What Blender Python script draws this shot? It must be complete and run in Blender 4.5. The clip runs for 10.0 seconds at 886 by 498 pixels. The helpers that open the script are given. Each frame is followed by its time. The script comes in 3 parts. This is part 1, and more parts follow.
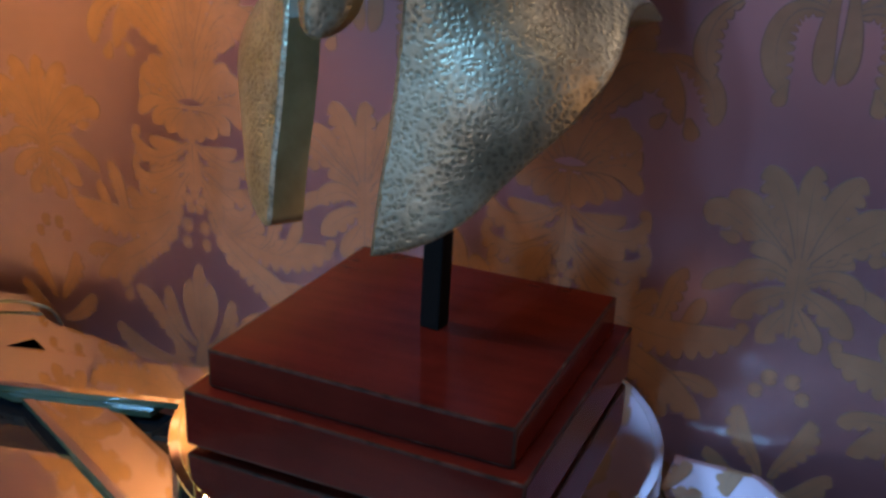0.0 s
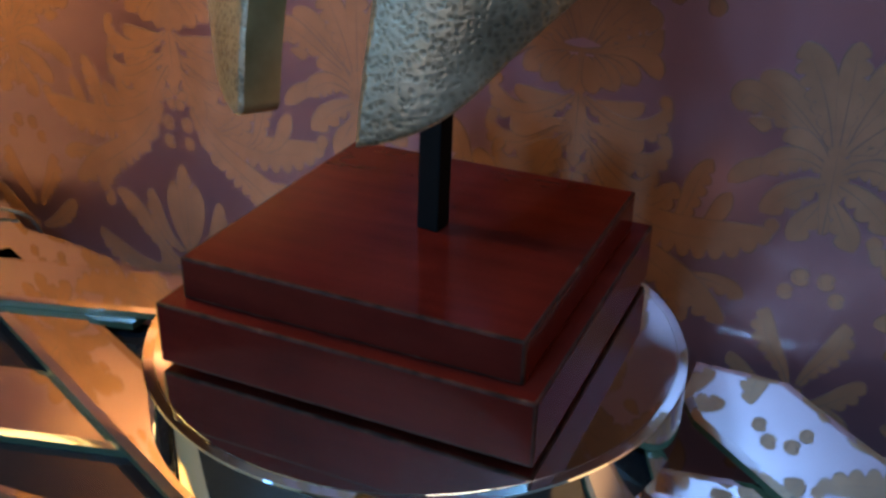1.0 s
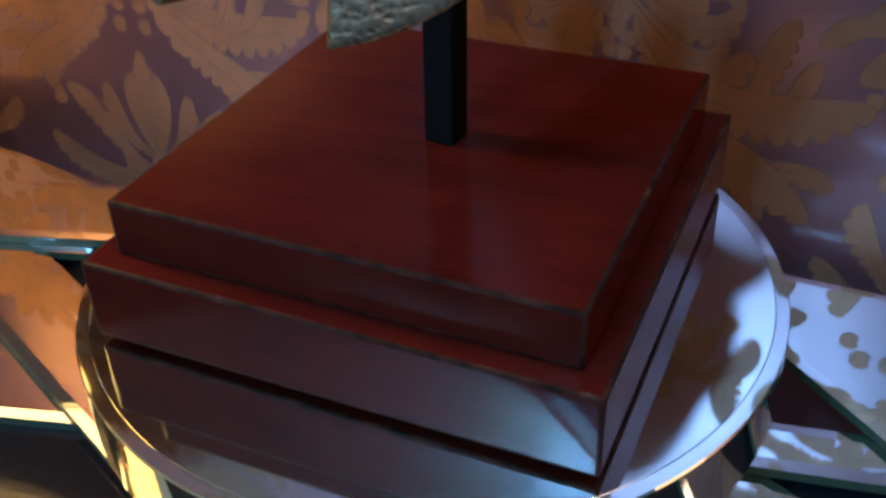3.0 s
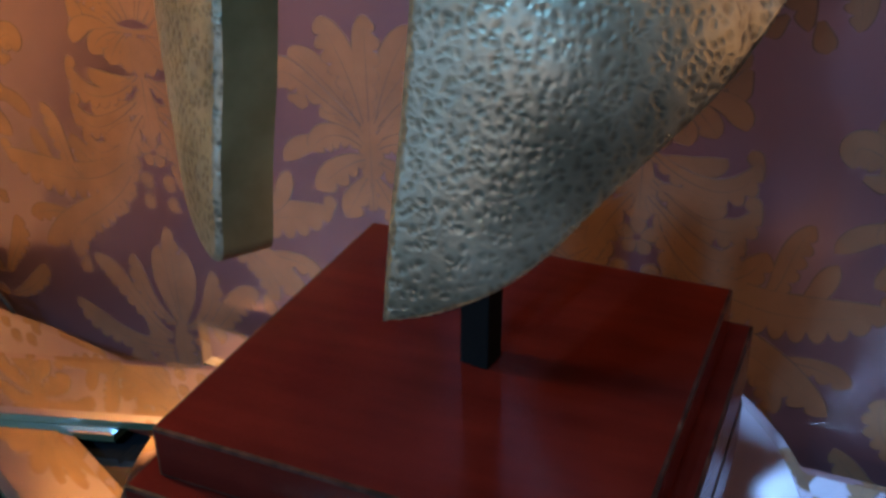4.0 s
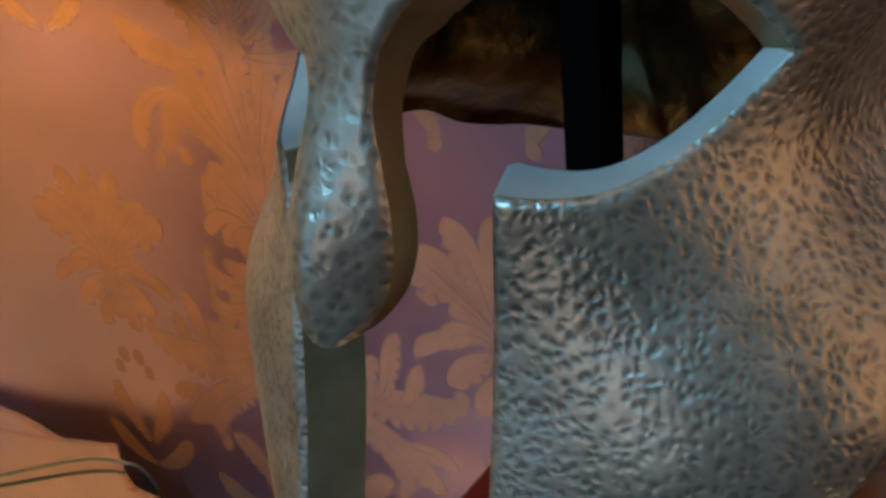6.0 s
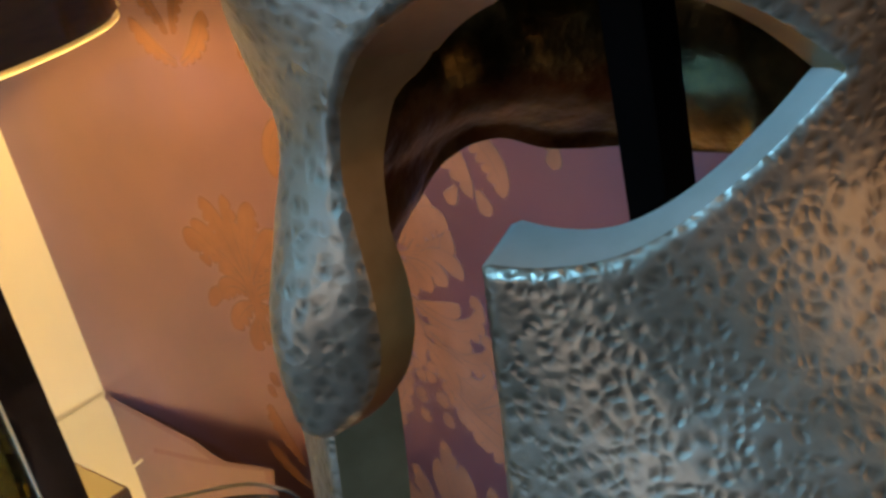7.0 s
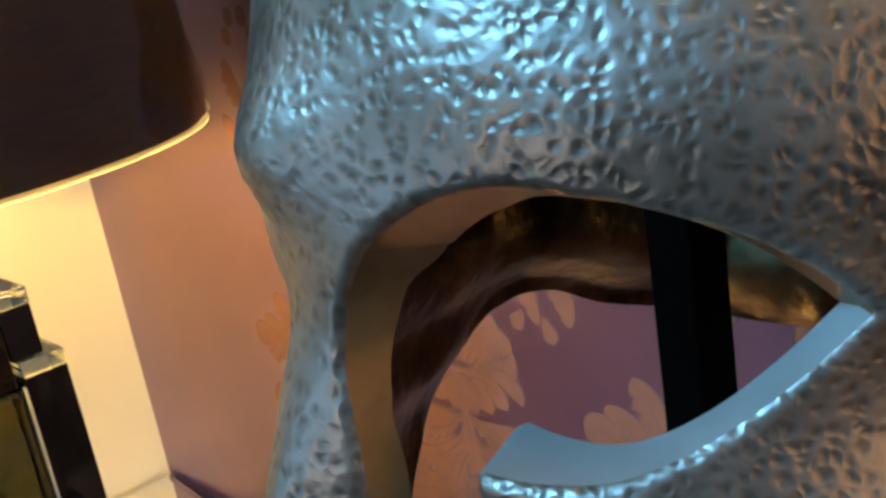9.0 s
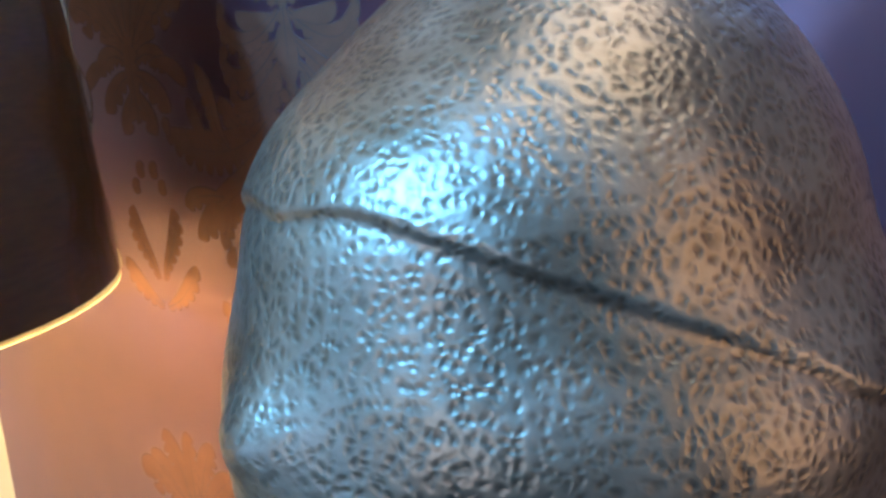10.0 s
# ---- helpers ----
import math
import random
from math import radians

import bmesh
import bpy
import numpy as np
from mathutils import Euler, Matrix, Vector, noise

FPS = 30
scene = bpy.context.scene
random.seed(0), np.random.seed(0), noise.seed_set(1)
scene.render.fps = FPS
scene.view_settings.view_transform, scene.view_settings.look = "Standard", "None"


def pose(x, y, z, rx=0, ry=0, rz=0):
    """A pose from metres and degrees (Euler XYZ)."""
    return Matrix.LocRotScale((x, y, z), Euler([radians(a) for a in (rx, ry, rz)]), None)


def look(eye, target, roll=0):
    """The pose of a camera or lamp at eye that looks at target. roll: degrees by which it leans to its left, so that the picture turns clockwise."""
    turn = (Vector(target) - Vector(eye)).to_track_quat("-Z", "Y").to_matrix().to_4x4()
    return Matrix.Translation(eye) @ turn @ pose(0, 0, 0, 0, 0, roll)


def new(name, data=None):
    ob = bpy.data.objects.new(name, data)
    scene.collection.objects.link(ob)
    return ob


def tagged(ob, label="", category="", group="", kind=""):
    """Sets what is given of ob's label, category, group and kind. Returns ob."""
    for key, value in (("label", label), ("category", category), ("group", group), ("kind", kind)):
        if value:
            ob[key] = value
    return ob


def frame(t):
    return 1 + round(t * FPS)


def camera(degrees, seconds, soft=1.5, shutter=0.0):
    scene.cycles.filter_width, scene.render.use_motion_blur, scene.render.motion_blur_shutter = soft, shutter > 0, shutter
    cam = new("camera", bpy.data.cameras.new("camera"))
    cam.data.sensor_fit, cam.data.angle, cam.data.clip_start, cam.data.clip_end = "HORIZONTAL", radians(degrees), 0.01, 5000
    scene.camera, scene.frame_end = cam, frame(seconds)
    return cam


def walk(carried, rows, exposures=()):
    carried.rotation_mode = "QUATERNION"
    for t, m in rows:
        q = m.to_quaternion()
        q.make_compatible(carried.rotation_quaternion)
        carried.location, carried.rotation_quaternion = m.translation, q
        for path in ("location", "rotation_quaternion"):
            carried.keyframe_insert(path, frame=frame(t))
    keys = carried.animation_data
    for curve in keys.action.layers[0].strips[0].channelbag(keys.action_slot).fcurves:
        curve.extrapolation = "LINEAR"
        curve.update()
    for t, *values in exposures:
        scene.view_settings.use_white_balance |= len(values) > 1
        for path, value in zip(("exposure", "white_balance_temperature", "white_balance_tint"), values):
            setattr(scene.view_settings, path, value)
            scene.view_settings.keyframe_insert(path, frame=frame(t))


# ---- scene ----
# camera and its way round the helmet
cam = camera(46.1, 10.0, soft=3.0)
PATH = [
    (0, (0.2280, -0.5043, 0.3210), (-0.5152, 1.2050, -0.4043), 2.18),
    (0.5, (0.2224, -0.4805, 0.2983), (-0.5086, 1.1641, -0.5739), 1.10),
    (1, (0.2094, -0.4506, 0.2936), (-0.5112, 1.1849, -0.6042), 1.18),
    (1.5, (0.1826, -0.3971, 0.2749), (-0.5088, 1.1756, -0.7490), 0.77),
    (2, (0.1544, -0.3490, 0.2483), (-0.5069, 1.1507, -0.8977), -0.53),
    (2.2, (0.1503, -0.3375, 0.2439), (-0.5068, 1.1437, -0.9284), -0.68),
    (3.3, (0.1540, -0.3296, 0.2654), (-0.5419, 1.1922, -0.8302), -1.92),
    (3.5, (0.1505, -0.3286, 0.2736), (-0.5490, 1.2222, -0.7778), -1.43),
    (4, (0.1358, -0.3245, 0.2987), (-0.5873, 1.2773, -0.6558), -1.29),
    (4.5, (0.1285, -0.3127, 0.3163), (-0.6164, 1.3043, -0.5949), -2.51),
    (5, (0.1235, -0.3020, 0.3347), (-0.6543, 1.3468, -0.4878), -1.78),
    (5.5, (0.1200, -0.2906, 0.3462), (-0.7554, 1.3205, -0.4527), -4.07),
    (6, (0.1285, -0.2611, 0.3518), (-0.8951, 1.2536, -0.4592), -6.65),
    (6.2, (0.1316, -0.2517, 0.3546), (-0.9385, 1.2377, -0.4431), -7.15),
    (7.3, (0.1420, -0.1955, 0.3438), (-1.2799, 0.9982, -0.3901), -12.86),
    (7.5, (0.1386, -0.1898, 0.3454), (-1.3269, 0.9613, -0.3705), -11.25),
    (8, (0.1387, -0.1775, 0.3426), (-1.3608, 0.9565, -0.3293), -11.62),
    (8.5, (0.1403, -0.1805, 0.3434), (-1.3446, 0.9781, -0.3188), -10.75),
    (9, (0.1455, -0.1864, 0.3588), (-1.3235, 1.0414, -0.2069), -10.19),
    (9.5, (0.1550, -0.2015, 0.3842), (-1.2509, 1.1493, -0.0457), -8.13),
    (10, (0.1683, -0.2202, 0.4164), (-1.1392, 1.2283, -0.0118), -5.13),
]
walk(cam, [(t, look(eye, target, roll)) for t, eye, target, roll in PATH],
     exposures=((0.0, 0.0, 7300, 10), (8.5, 0.0, 7200, 10), (9.0, 0.12, 6500, 10), (9.5, 0.46, 5900, 10), (10.0, 0.54, 5800, 10)))

# ---- light: dusk sky through the windows, the table lamp, an added warm side light, the ceiling light ----
world = bpy.data.worlds.new("world")
scene.world = world
world.use_nodes = True
wn = world.node_tree.nodes
sky = wn.new("ShaderNodeTexSky")
sky.sky_type, sky.sun_disc = "NISHITA", False
sky.sun_elevation, sky.sun_rotation = radians(20), radians(180)
world.node_tree.links.new(sky.outputs[0], wn["Background"].inputs[0])
wn["Background"].inputs[1].default_value = 0.08


def lamp(name, kind, m, power, color, **settings):
    data = bpy.data.lights.new(name, kind)
    data.energy, data.color = power, color
    if kind == "AREA":
        data.shape = "RECTANGLE"
        data.size, data.size_y = settings["size"]
    else:
        data.shadow_soft_size = settings["radius"]
    ob = new(name, data)
    ob.matrix_world = m
    return ob


DAYLIGHT = (0.13, 0.42, 1.0)
for x, power in ((-0.09, 94), (-0.58, 116)):
    lamp("window_light", "AREA", look((x, -2.78, 2.72), (0.0, 0.0, 0.28)), power, (0.13, 0.45, 1.0), size=(0.13, 0.24))
lamp("shop_window_light", "AREA", look((0.25, -2.82, 0.44), (0.25, 0.0, 0.44)), 5, DAYLIGHT, size=(0.90, 0.70))
lamp("low_window_light", "AREA", look((-0.80, -1.80, 0.20), (2.0, -1.80, 0.20)), 8, DAYLIGHT, size=(0.70, 0.64))
LX, LY = -0.496, -0.055
lamp("bulb", "POINT", pose(LX, LY, 0.366), 10.2, (1.0, 0.68, 0.27), radius=0.028)
# unseen warm light added on the right, for the warm glow on the flank of the helmet
lamp("added_side_light", "AREA", look((1.7, 0.0, 0.45), (0.0, 0.0, 0.25)), 5.2, (1.0, 0.60, 0.29), size=(0.6, 1.5))
lamp("ceiling_light", "AREA", look((0.95, -0.03, 2.95), (0.95, -0.03, 0.0)), 22, (1.0, 0.86, 0.70), size=(2.6, 0.4))

# ---- materials ----


def material(name, base, rough, metal=0.0, **more):
    m = bpy.data.materials.new(name)
    m.use_nodes = True
    b = m.node_tree.nodes["Principled BSDF"]
    b.inputs["Base Color"].default_value = (*base, 1)
    b.inputs["Roughness"].default_value, b.inputs["Metallic"].default_value = rough, metal
    for key, value in more.items():
        b.inputs[key.replace("_", " ")].default_value = value
    return m


def node(m, kind, **sets):
    n = m.node_tree.nodes.new(kind)
    for key, value in sets.items():
        n.inputs[key.replace("_", " ")].default_value = value
    return n


def link(m, a, b):
    m.node_tree.links.new(a, b)


def coords(m, scale=1.0):
    tc = m.node_tree.nodes.new("ShaderNodeTexCoord")
    mp = m.node_tree.nodes.new("ShaderNodeMapping")
    mp.inputs["Scale"].default_value = (scale,) * 3 if not isinstance(scale, tuple) else scale
    link(m, tc.outputs["Object"], mp.inputs[0])
    return mp.outputs[0]


def ramp(m, source, stops):
    r = m.node_tree.nodes.new("ShaderNodeValToRGB")
    e = r.color_ramp.elements
    while len(e) < len(stops):
        e.new(0.5)
    for k, (at, col) in enumerate(stops):
        e[k].position, e[k].color = at, (*col, 1)
    link(m, source, r.inputs[0])
    return r.outputs[0]


def noise_tex(m, vec, scale, detail=4.0, rough=0.55):
    n = node(m, "ShaderNodeTexNoise", Scale=scale, Detail=detail, Roughness=rough)
    link(m, vec, n.inputs["Vector"])
    return n.outputs["Fac"]


def bump(m, height, strength, distance, prior=None):
    b = node(m, "ShaderNodeBump", Strength=strength, Distance=distance)
    link(m, height, b.inputs["Height"])
    if prior is not None:
        link(m, prior, b.inputs["Normal"])
    link(m, b.outputs[0], m.node_tree.nodes["Principled BSDF"].inputs["Normal"])
    return b.outputs[0]


def math_node(m, op, a, b):
    n = m.node_tree.nodes.new("ShaderNodeMath")
    n.operation = op
    for k, v in enumerate((a, b)):
        if isinstance(v, (int, float)):
            n.inputs[k].default_value = v
        else:
            link(m, v, n.inputs[k])
    return n.outputs[0]


def bsdf(m):
    return m.node_tree.nodes["Principled BSDF"].inputs


# hammered pewter-bronze of the helmet
HAMMERED = material("hammered_bronze", (0.4, 0.36, 0.30), 0.4, 0.80)
_v = coords(HAMMERED)
_w = node(HAMMERED, "ShaderNodeTexNoise", Scale=150.0, Detail=2.0)
link(HAMMERED, _v, _w.inputs["Vector"])
_mix = HAMMERED.node_tree.nodes.new("ShaderNodeMixRGB")
_mix.blend_type = "ADD"
_mix.inputs[0].default_value = 0.004
link(HAMMERED, _v, _mix.inputs[1])
link(HAMMERED, _w.outputs["Color"], _mix.inputs[2])
_pit = node(HAMMERED, "ShaderNodeTexVoronoi", Scale=385.0, Randomness=0.95)
_pit.feature = "SMOOTH_F1"
_pit.inputs["Smoothness"].default_value = 0.2
link(HAMMERED, _mix.outputs[0], _pit.inputs["Vector"])
_big = noise_tex(HAMMERED, _v, 30.0, 3.0)
_mid = noise_tex(HAMMERED, _v, 180.0, 2.0)
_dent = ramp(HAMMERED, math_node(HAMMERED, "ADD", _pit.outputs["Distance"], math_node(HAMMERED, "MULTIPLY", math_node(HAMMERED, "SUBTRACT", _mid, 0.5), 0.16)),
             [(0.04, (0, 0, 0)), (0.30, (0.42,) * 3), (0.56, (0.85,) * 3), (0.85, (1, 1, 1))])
# the nose guard is smooth, with single round dents
_dot = node(HAMMERED, "ShaderNodeTexVoronoi", Scale=300.0, Randomness=0.85)
link(HAMMERED, _mix.outputs[0], _dot.inputs["Vector"])
_single = ramp(HAMMERED, _dot.outputs["Distance"], [(0.05, (0, 0, 0)), (0.32, (0.62,) * 3), (0.62, (1, 1, 1))])
_sep = HAMMERED.node_tree.nodes.new("ShaderNodeSeparateXYZ")
link(HAMMERED, _v, _sep.inputs[0])


def fade(value, start, end):
    n = node(HAMMERED, "ShaderNodeMapRange", From_Min=start, From_Max=end, To_Min=1.0, To_Max=0.0)
    link(HAMMERED, value, n.inputs[0])
    return n.outputs[0]


_nose = math_node(HAMMERED, "MULTIPLY", fade(_sep.outputs["Z"], 0.300, 0.335), fade(math_node(HAMMERED, "ABSOLUTE", _sep.outputs["X"], 0.0), 0.020, 0.030))
_blend = HAMMERED.node_tree.nodes.new("ShaderNodeMixRGB")
link(HAMMERED, _nose, _blend.inputs[0])
link(HAMMERED, _dent, _blend.inputs[1])
link(HAMMERED, _single, _blend.inputs[2])
_dent = _blend.outputs[0]
_fine = noise_tex(HAMMERED, _v, 700.0, 3.0)
_h = math_node(HAMMERED, "ADD", math_node(HAMMERED, "ADD", _dent, math_node(HAMMERED, "MULTIPLY", _mid, 0.55)), math_node(HAMMERED, "MULTIPLY", _fine, 0.10))
bump(HAMMERED, _h, 0.33, 0.00095)
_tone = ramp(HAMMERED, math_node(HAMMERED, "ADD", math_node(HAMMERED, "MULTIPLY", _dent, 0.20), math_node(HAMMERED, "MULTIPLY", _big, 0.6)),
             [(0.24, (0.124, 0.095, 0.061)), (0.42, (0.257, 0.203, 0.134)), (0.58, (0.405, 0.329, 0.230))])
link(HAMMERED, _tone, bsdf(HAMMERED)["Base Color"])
link(HAMMERED, ramp(HAMMERED, _big, [(0.3, (0.33,) * 3), (0.75, (0.45,) * 3)]), bsdf(HAMMERED)["Roughness"])

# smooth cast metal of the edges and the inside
# paler copy for edges facing up: the light on them is in the colour
LIT_EDGE = material("lit_edge_metal", (0.30, 0.26, 0.18), 0.42, 0.35)
_n = noise_tex(LIT_EDGE, coords(LIT_EDGE), 60.0)
link(LIT_EDGE, ramp(LIT_EDGE, _n, [(0.3, (0.36, 0.31, 0.22)), (0.7, (0.46, 0.40, 0.30))]), bsdf(LIT_EDGE)["Base Color"])
bump(LIT_EDGE, _n, 0.08, 0.002)
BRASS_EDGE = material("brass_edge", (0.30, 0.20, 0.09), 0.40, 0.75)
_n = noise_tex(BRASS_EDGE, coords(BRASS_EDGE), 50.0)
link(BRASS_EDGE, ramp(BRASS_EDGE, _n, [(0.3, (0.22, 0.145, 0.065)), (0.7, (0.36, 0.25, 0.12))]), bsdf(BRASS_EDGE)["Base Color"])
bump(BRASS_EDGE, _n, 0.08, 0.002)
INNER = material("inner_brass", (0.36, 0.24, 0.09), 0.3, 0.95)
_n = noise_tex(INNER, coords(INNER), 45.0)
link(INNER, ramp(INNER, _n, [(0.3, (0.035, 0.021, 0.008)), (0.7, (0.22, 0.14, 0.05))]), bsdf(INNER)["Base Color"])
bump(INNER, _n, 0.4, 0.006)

BLACK_METAL = material("black_metal", (0.004, 0.004, 0.004), 0.6, Specular_IOR_Level=0.04)
bump(BLACK_METAL, noise_tex(BLACK_METAL, coords(BLACK_METAL), 300.0), 0.2, 0.0006)

MAHOGANY = material("mahogany", (0.20, 0.035, 0.022), 0.2, Specular_IOR_Level=0.08)
_v = coords(MAHOGANY, (14.0, 90.0, 90.0))
_g = noise_tex(MAHOGANY, _v, 1.0, 5.0)
_b = noise_tex(MAHOGANY, coords(MAHOGANY), 24.0, 4.0)
link(MAHOGANY, ramp(MAHOGANY, math_node(MAHOGANY, "ADD", math_node(MAHOGANY, "MULTIPLY", _g, 0.5), math_node(MAHOGANY, "MULTIPLY", _b, 0.5)),
                    [(0.3, (0.040, 0.0038, 0.0026)), (0.7, (0.088, 0.0088, 0.0052))]), bsdf(MAHOGANY)["Base Color"])
link(MAHOGANY, ramp(MAHOGANY, _b, [(0.3, (0.10,) * 3), (0.7, (0.20,) * 3)]), bsdf(MAHOGANY)["Roughness"])

WORN_EDGE = material("worn_mahogany_edge", (0.030, 0.012, 0.008), 0.40, Specular_IOR_Level=0.08)
_b = noise_tex(WORN_EDGE, coords(WORN_EDGE), 90.0, 5.0)
link(WORN_EDGE, ramp(WORN_EDGE, _b, [(0.40, (0.014, 0.006, 0.004)), (0.62, (0.055, 0.018, 0.012)), (0.80, (0.14, 0.09, 0.06))]), bsdf(WORN_EDGE)["Base Color"])
MIRROR = material("mirror", (0.86, 0.87, 0.84), 0.035, 1.0)
link(MIRROR, ramp(MIRROR, noise_tex(MIRROR, coords(MIRROR), 30.0), [(0.35, (0.02,) * 3), (0.75, (0.07,) * 3)]), bsdf(MIRROR)["Roughness"])
SMOKED_MIRROR = material("smoked_mirror", (0.42, 0.38, 0.28), 0.06, 1.0)
bump(SMOKED_MIRROR, noise_tex(SMOKED_MIRROR, coords(SMOKED_MIRROR), 10.0), 0.02, 0.002)
GLASS_EDGE = material("glass_edge", (0.035, 0.055, 0.032), 0.25, 0.0)
BLACK_GLASS = material("black_glass", (0.008, 0.008, 0.009), 0.06)
bump(BLACK_GLASS, noise_tex(BLACK_GLASS, coords(BLACK_GLASS), 8.0), 0.02, 0.002)
CRYSTAL = material("crystal", (0.80, 0.82, 0.64), 0.02, 0.0, IOR=1.5, Transmission_Weight=1.0)
OLIVE_CRYSTAL = material("olive_crystal", (0.055, 0.055, 0.024), 0.03, 0.0, IOR=1.5, Transmission_Weight=1.0)
# cream paint for the bright lines that light makes in the crystal's edges
EDGE_GLINT = material("edge_glint", (0.80, 0.76, 0.55), 0.12)
GLOSS_BLACK = material("gloss_black", (0.010, 0.009, 0.009), 0.09, 0.0, Coat_Weight=0.5)

# satin wallpaper: mauve ground with a matt golden pattern
GROUND = material("wallpaper_ground", (0.3, 0.18, 0.2), 0.34, 0.74, Anisotropic=0.3, Anisotropic_Rotation=0.25, Coat_Weight=0.45, Coat_Roughness=0.28, Coat_IOR=1.8)
_v = coords(GROUND)
_n = noise_tex(GROUND, _v, 7.0)
_weave = noise_tex(GROUND, coords(GROUND, (900.0, 900.0, 220.0)), 1.0, 2.0)
link(GROUND, ramp(GROUND, _n, [(0.3, (0.190, 0.077, 0.090)), (0.7, (0.250, 0.103, 0.119))]), bsdf(GROUND)["Base Color"])
bump(GROUND, _weave, 0.15, 0.0004)
# satin weave: the sheen spreads up and down
_t = GROUND.node_tree.nodes.new("ShaderNodeTangent")
_t.direction_type, _t.axis = "RADIAL", "Z"
link(GROUND, _t.outputs[0], bsdf(GROUND)["Tangent"])
PATTERN = material("wallpaper_pattern", (0.36, 0.22, 0.13), 0.46, 0.36, Specular_IOR_Level=0.2)
_n = noise_tex(PATTERN, coords(PATTERN), 40.0)
link(PATTERN, ramp(PATTERN, _n, [(0.3, (0.206, 0.088, 0.050)), (0.7, (0.266, 0.116, 0.066))]), bsdf(PATTERN)["Base Color"])
bump(PATTERN, noise_tex(PATTERN, coords(PATTERN), 600.0), 0.2, 0.0004)

OUTLINE = material("wallpaper_outline", (0.13, 0.058, 0.05), 0.5, 0.15)
_n = noise_tex(OUTLINE, coords(OUTLINE), 60.0)
link(OUTLINE, ramp(OUTLINE, _n, [(0.3, (0.095, 0.041, 0.030)), (0.7, (0.130, 0.057, 0.042))]), bsdf(OUTLINE)["Base Color"])

CREAM = material("cream_paint", (0.72, 0.66, 0.50), 0.6)
_n = noise_tex(CREAM, coords(CREAM), 4.0)
link(CREAM, ramp(CREAM, _n, [(0.3, (0.72, 0.63, 0.37)), (0.7, (0.80, 0.71, 0.44))]), bsdf(CREAM)["Base Color"])
bump(CREAM, noise_tex(CREAM, coords(CREAM), 160.0), 0.15, 0.0008)
ROOM_PAINT = material("room_paint", (0.20, 0.155, 0.115), 0.7)
bump(ROOM_PAINT, noise_tex(ROOM_PAINT, coords(ROOM_PAINT), 120.0), 0.15, 0.001)
WHITE_PAINT = material("white_paint", (0.75, 0.75, 0.72), 0.4)
bump(WHITE_PAINT, noise_tex(WHITE_PAINT, coords(WHITE_PAINT), 90.0), 0.1, 0.001)
CARPET = material("carpet", (0.045, 0.032, 0.028), 0.95)
bump(CARPET, noise_tex(CARPET, coords(CARPET), 400.0), 0.6, 0.004)


def see_light(m, color, amount):
    """Thin cloth: part of the light comes through."""
    out = m.node_tree.nodes["Material Output"]
    mix = m.node_tree.nodes.new("ShaderNodeMixShader")
    thin = m.node_tree.nodes.new("ShaderNodeBsdfTranslucent")
    thin.inputs["Color"].default_value = (*color, 1)
    mix.inputs[0].default_value = amount
    link(m, m.node_tree.nodes["Principled BSDF"].outputs[0], mix.inputs[1])
    link(m, thin.outputs[0], mix.inputs[2])
    link(m, mix.outputs[0], out.inputs["Surface"])


SHADE_CLOTH = material("shade_cloth", (0.055, 0.030, 0.012), 0.6)
_n = noise_tex(SHADE_CLOTH, coords(SHADE_CLOTH, (60.0, 60.0, 500.0)), 1.0, 4.0)
link(SHADE_CLOTH, ramp(SHADE_CLOTH, _n, [(0.3, (0.013, 0.009, 0.0035)), (0.7, (0.042, 0.026, 0.009))]), bsdf(SHADE_CLOTH)["Base Color"])
bump(SHADE_CLOTH, _n, 0.4, 0.0006)
see_light(SHADE_CLOTH, (0.30, 0.15, 0.03), 0.02)
SHADE_LINING = material("shade_lining", (0.70, 0.62, 0.45), 0.7)
see_light(SHADE_LINING, (0.7, 0.55, 0.30), 0.25)
SHADE_TRIM = material("shade_trim", (0.70, 0.58, 0.36), 0.3, 0.3)
see_light(SHADE_TRIM, (0.95, 0.85, 0.6), 0.8)
FILM = material("clear_film", (1, 1, 1), 0.05, IOR=1.03, Transmission_Weight=1.0, Coat_Weight=1.0, Coat_Roughness=0.03)
bump(FILM, noise_tex(FILM, coords(FILM, (26.0, 26.0, 5.0)), 1.0, 5.0), 0.9, 0.006)
CORD = material("cord", (0.05, 0.045, 0.04), 0.3)
PAPER = material("paper", (0.85, 0.83, 0.80), 0.6)
RED_INK = material("red_ink", (0.75, 0.04, 0.05), 0.5)

# ---- building helpers ----


def part(name, bm, mat, parent=None, label=""):
    me = bpy.data.meshes.new(name)
    bm.to_mesh(me)
    bm.free()
    for m in (mat if isinstance(mat, (list, tuple)) else [mat]):
        me.materials.append(m)
    ob = new(name, me)
    if parent is not None:
        ob.parent = parent
    if label:
        ob["label"] = label
    return ob


def box(bm, lo, hi, m=None, edge=0.0):
    cx = [(a + b) / 2 for a, b in zip(lo, hi)]
    sz = [abs(b - a) for a, b in zip(lo, hi)]
    mat = Matrix.LocRotScale(cx, None, sz)
    if m is not None:
        mat = m @ mat
    made = bmesh.ops.create_cube(bm, size=1.0, matrix=mat)["verts"]
    if edge:
        edges = {e for v in made for e in v.link_edges}
        bmesh.ops.bevel(bm, geom=list(edges), offset=edge, segments=2, profile=0.6, affect="EDGES")
    return made


def empty(name, m=None):
    ob = new(name)
    if m is not None:
        ob.matrix_world = m
    return ob


def smooth(ob):
    for p in ob.data.polygons:
        p.use_smooth = True
    return ob


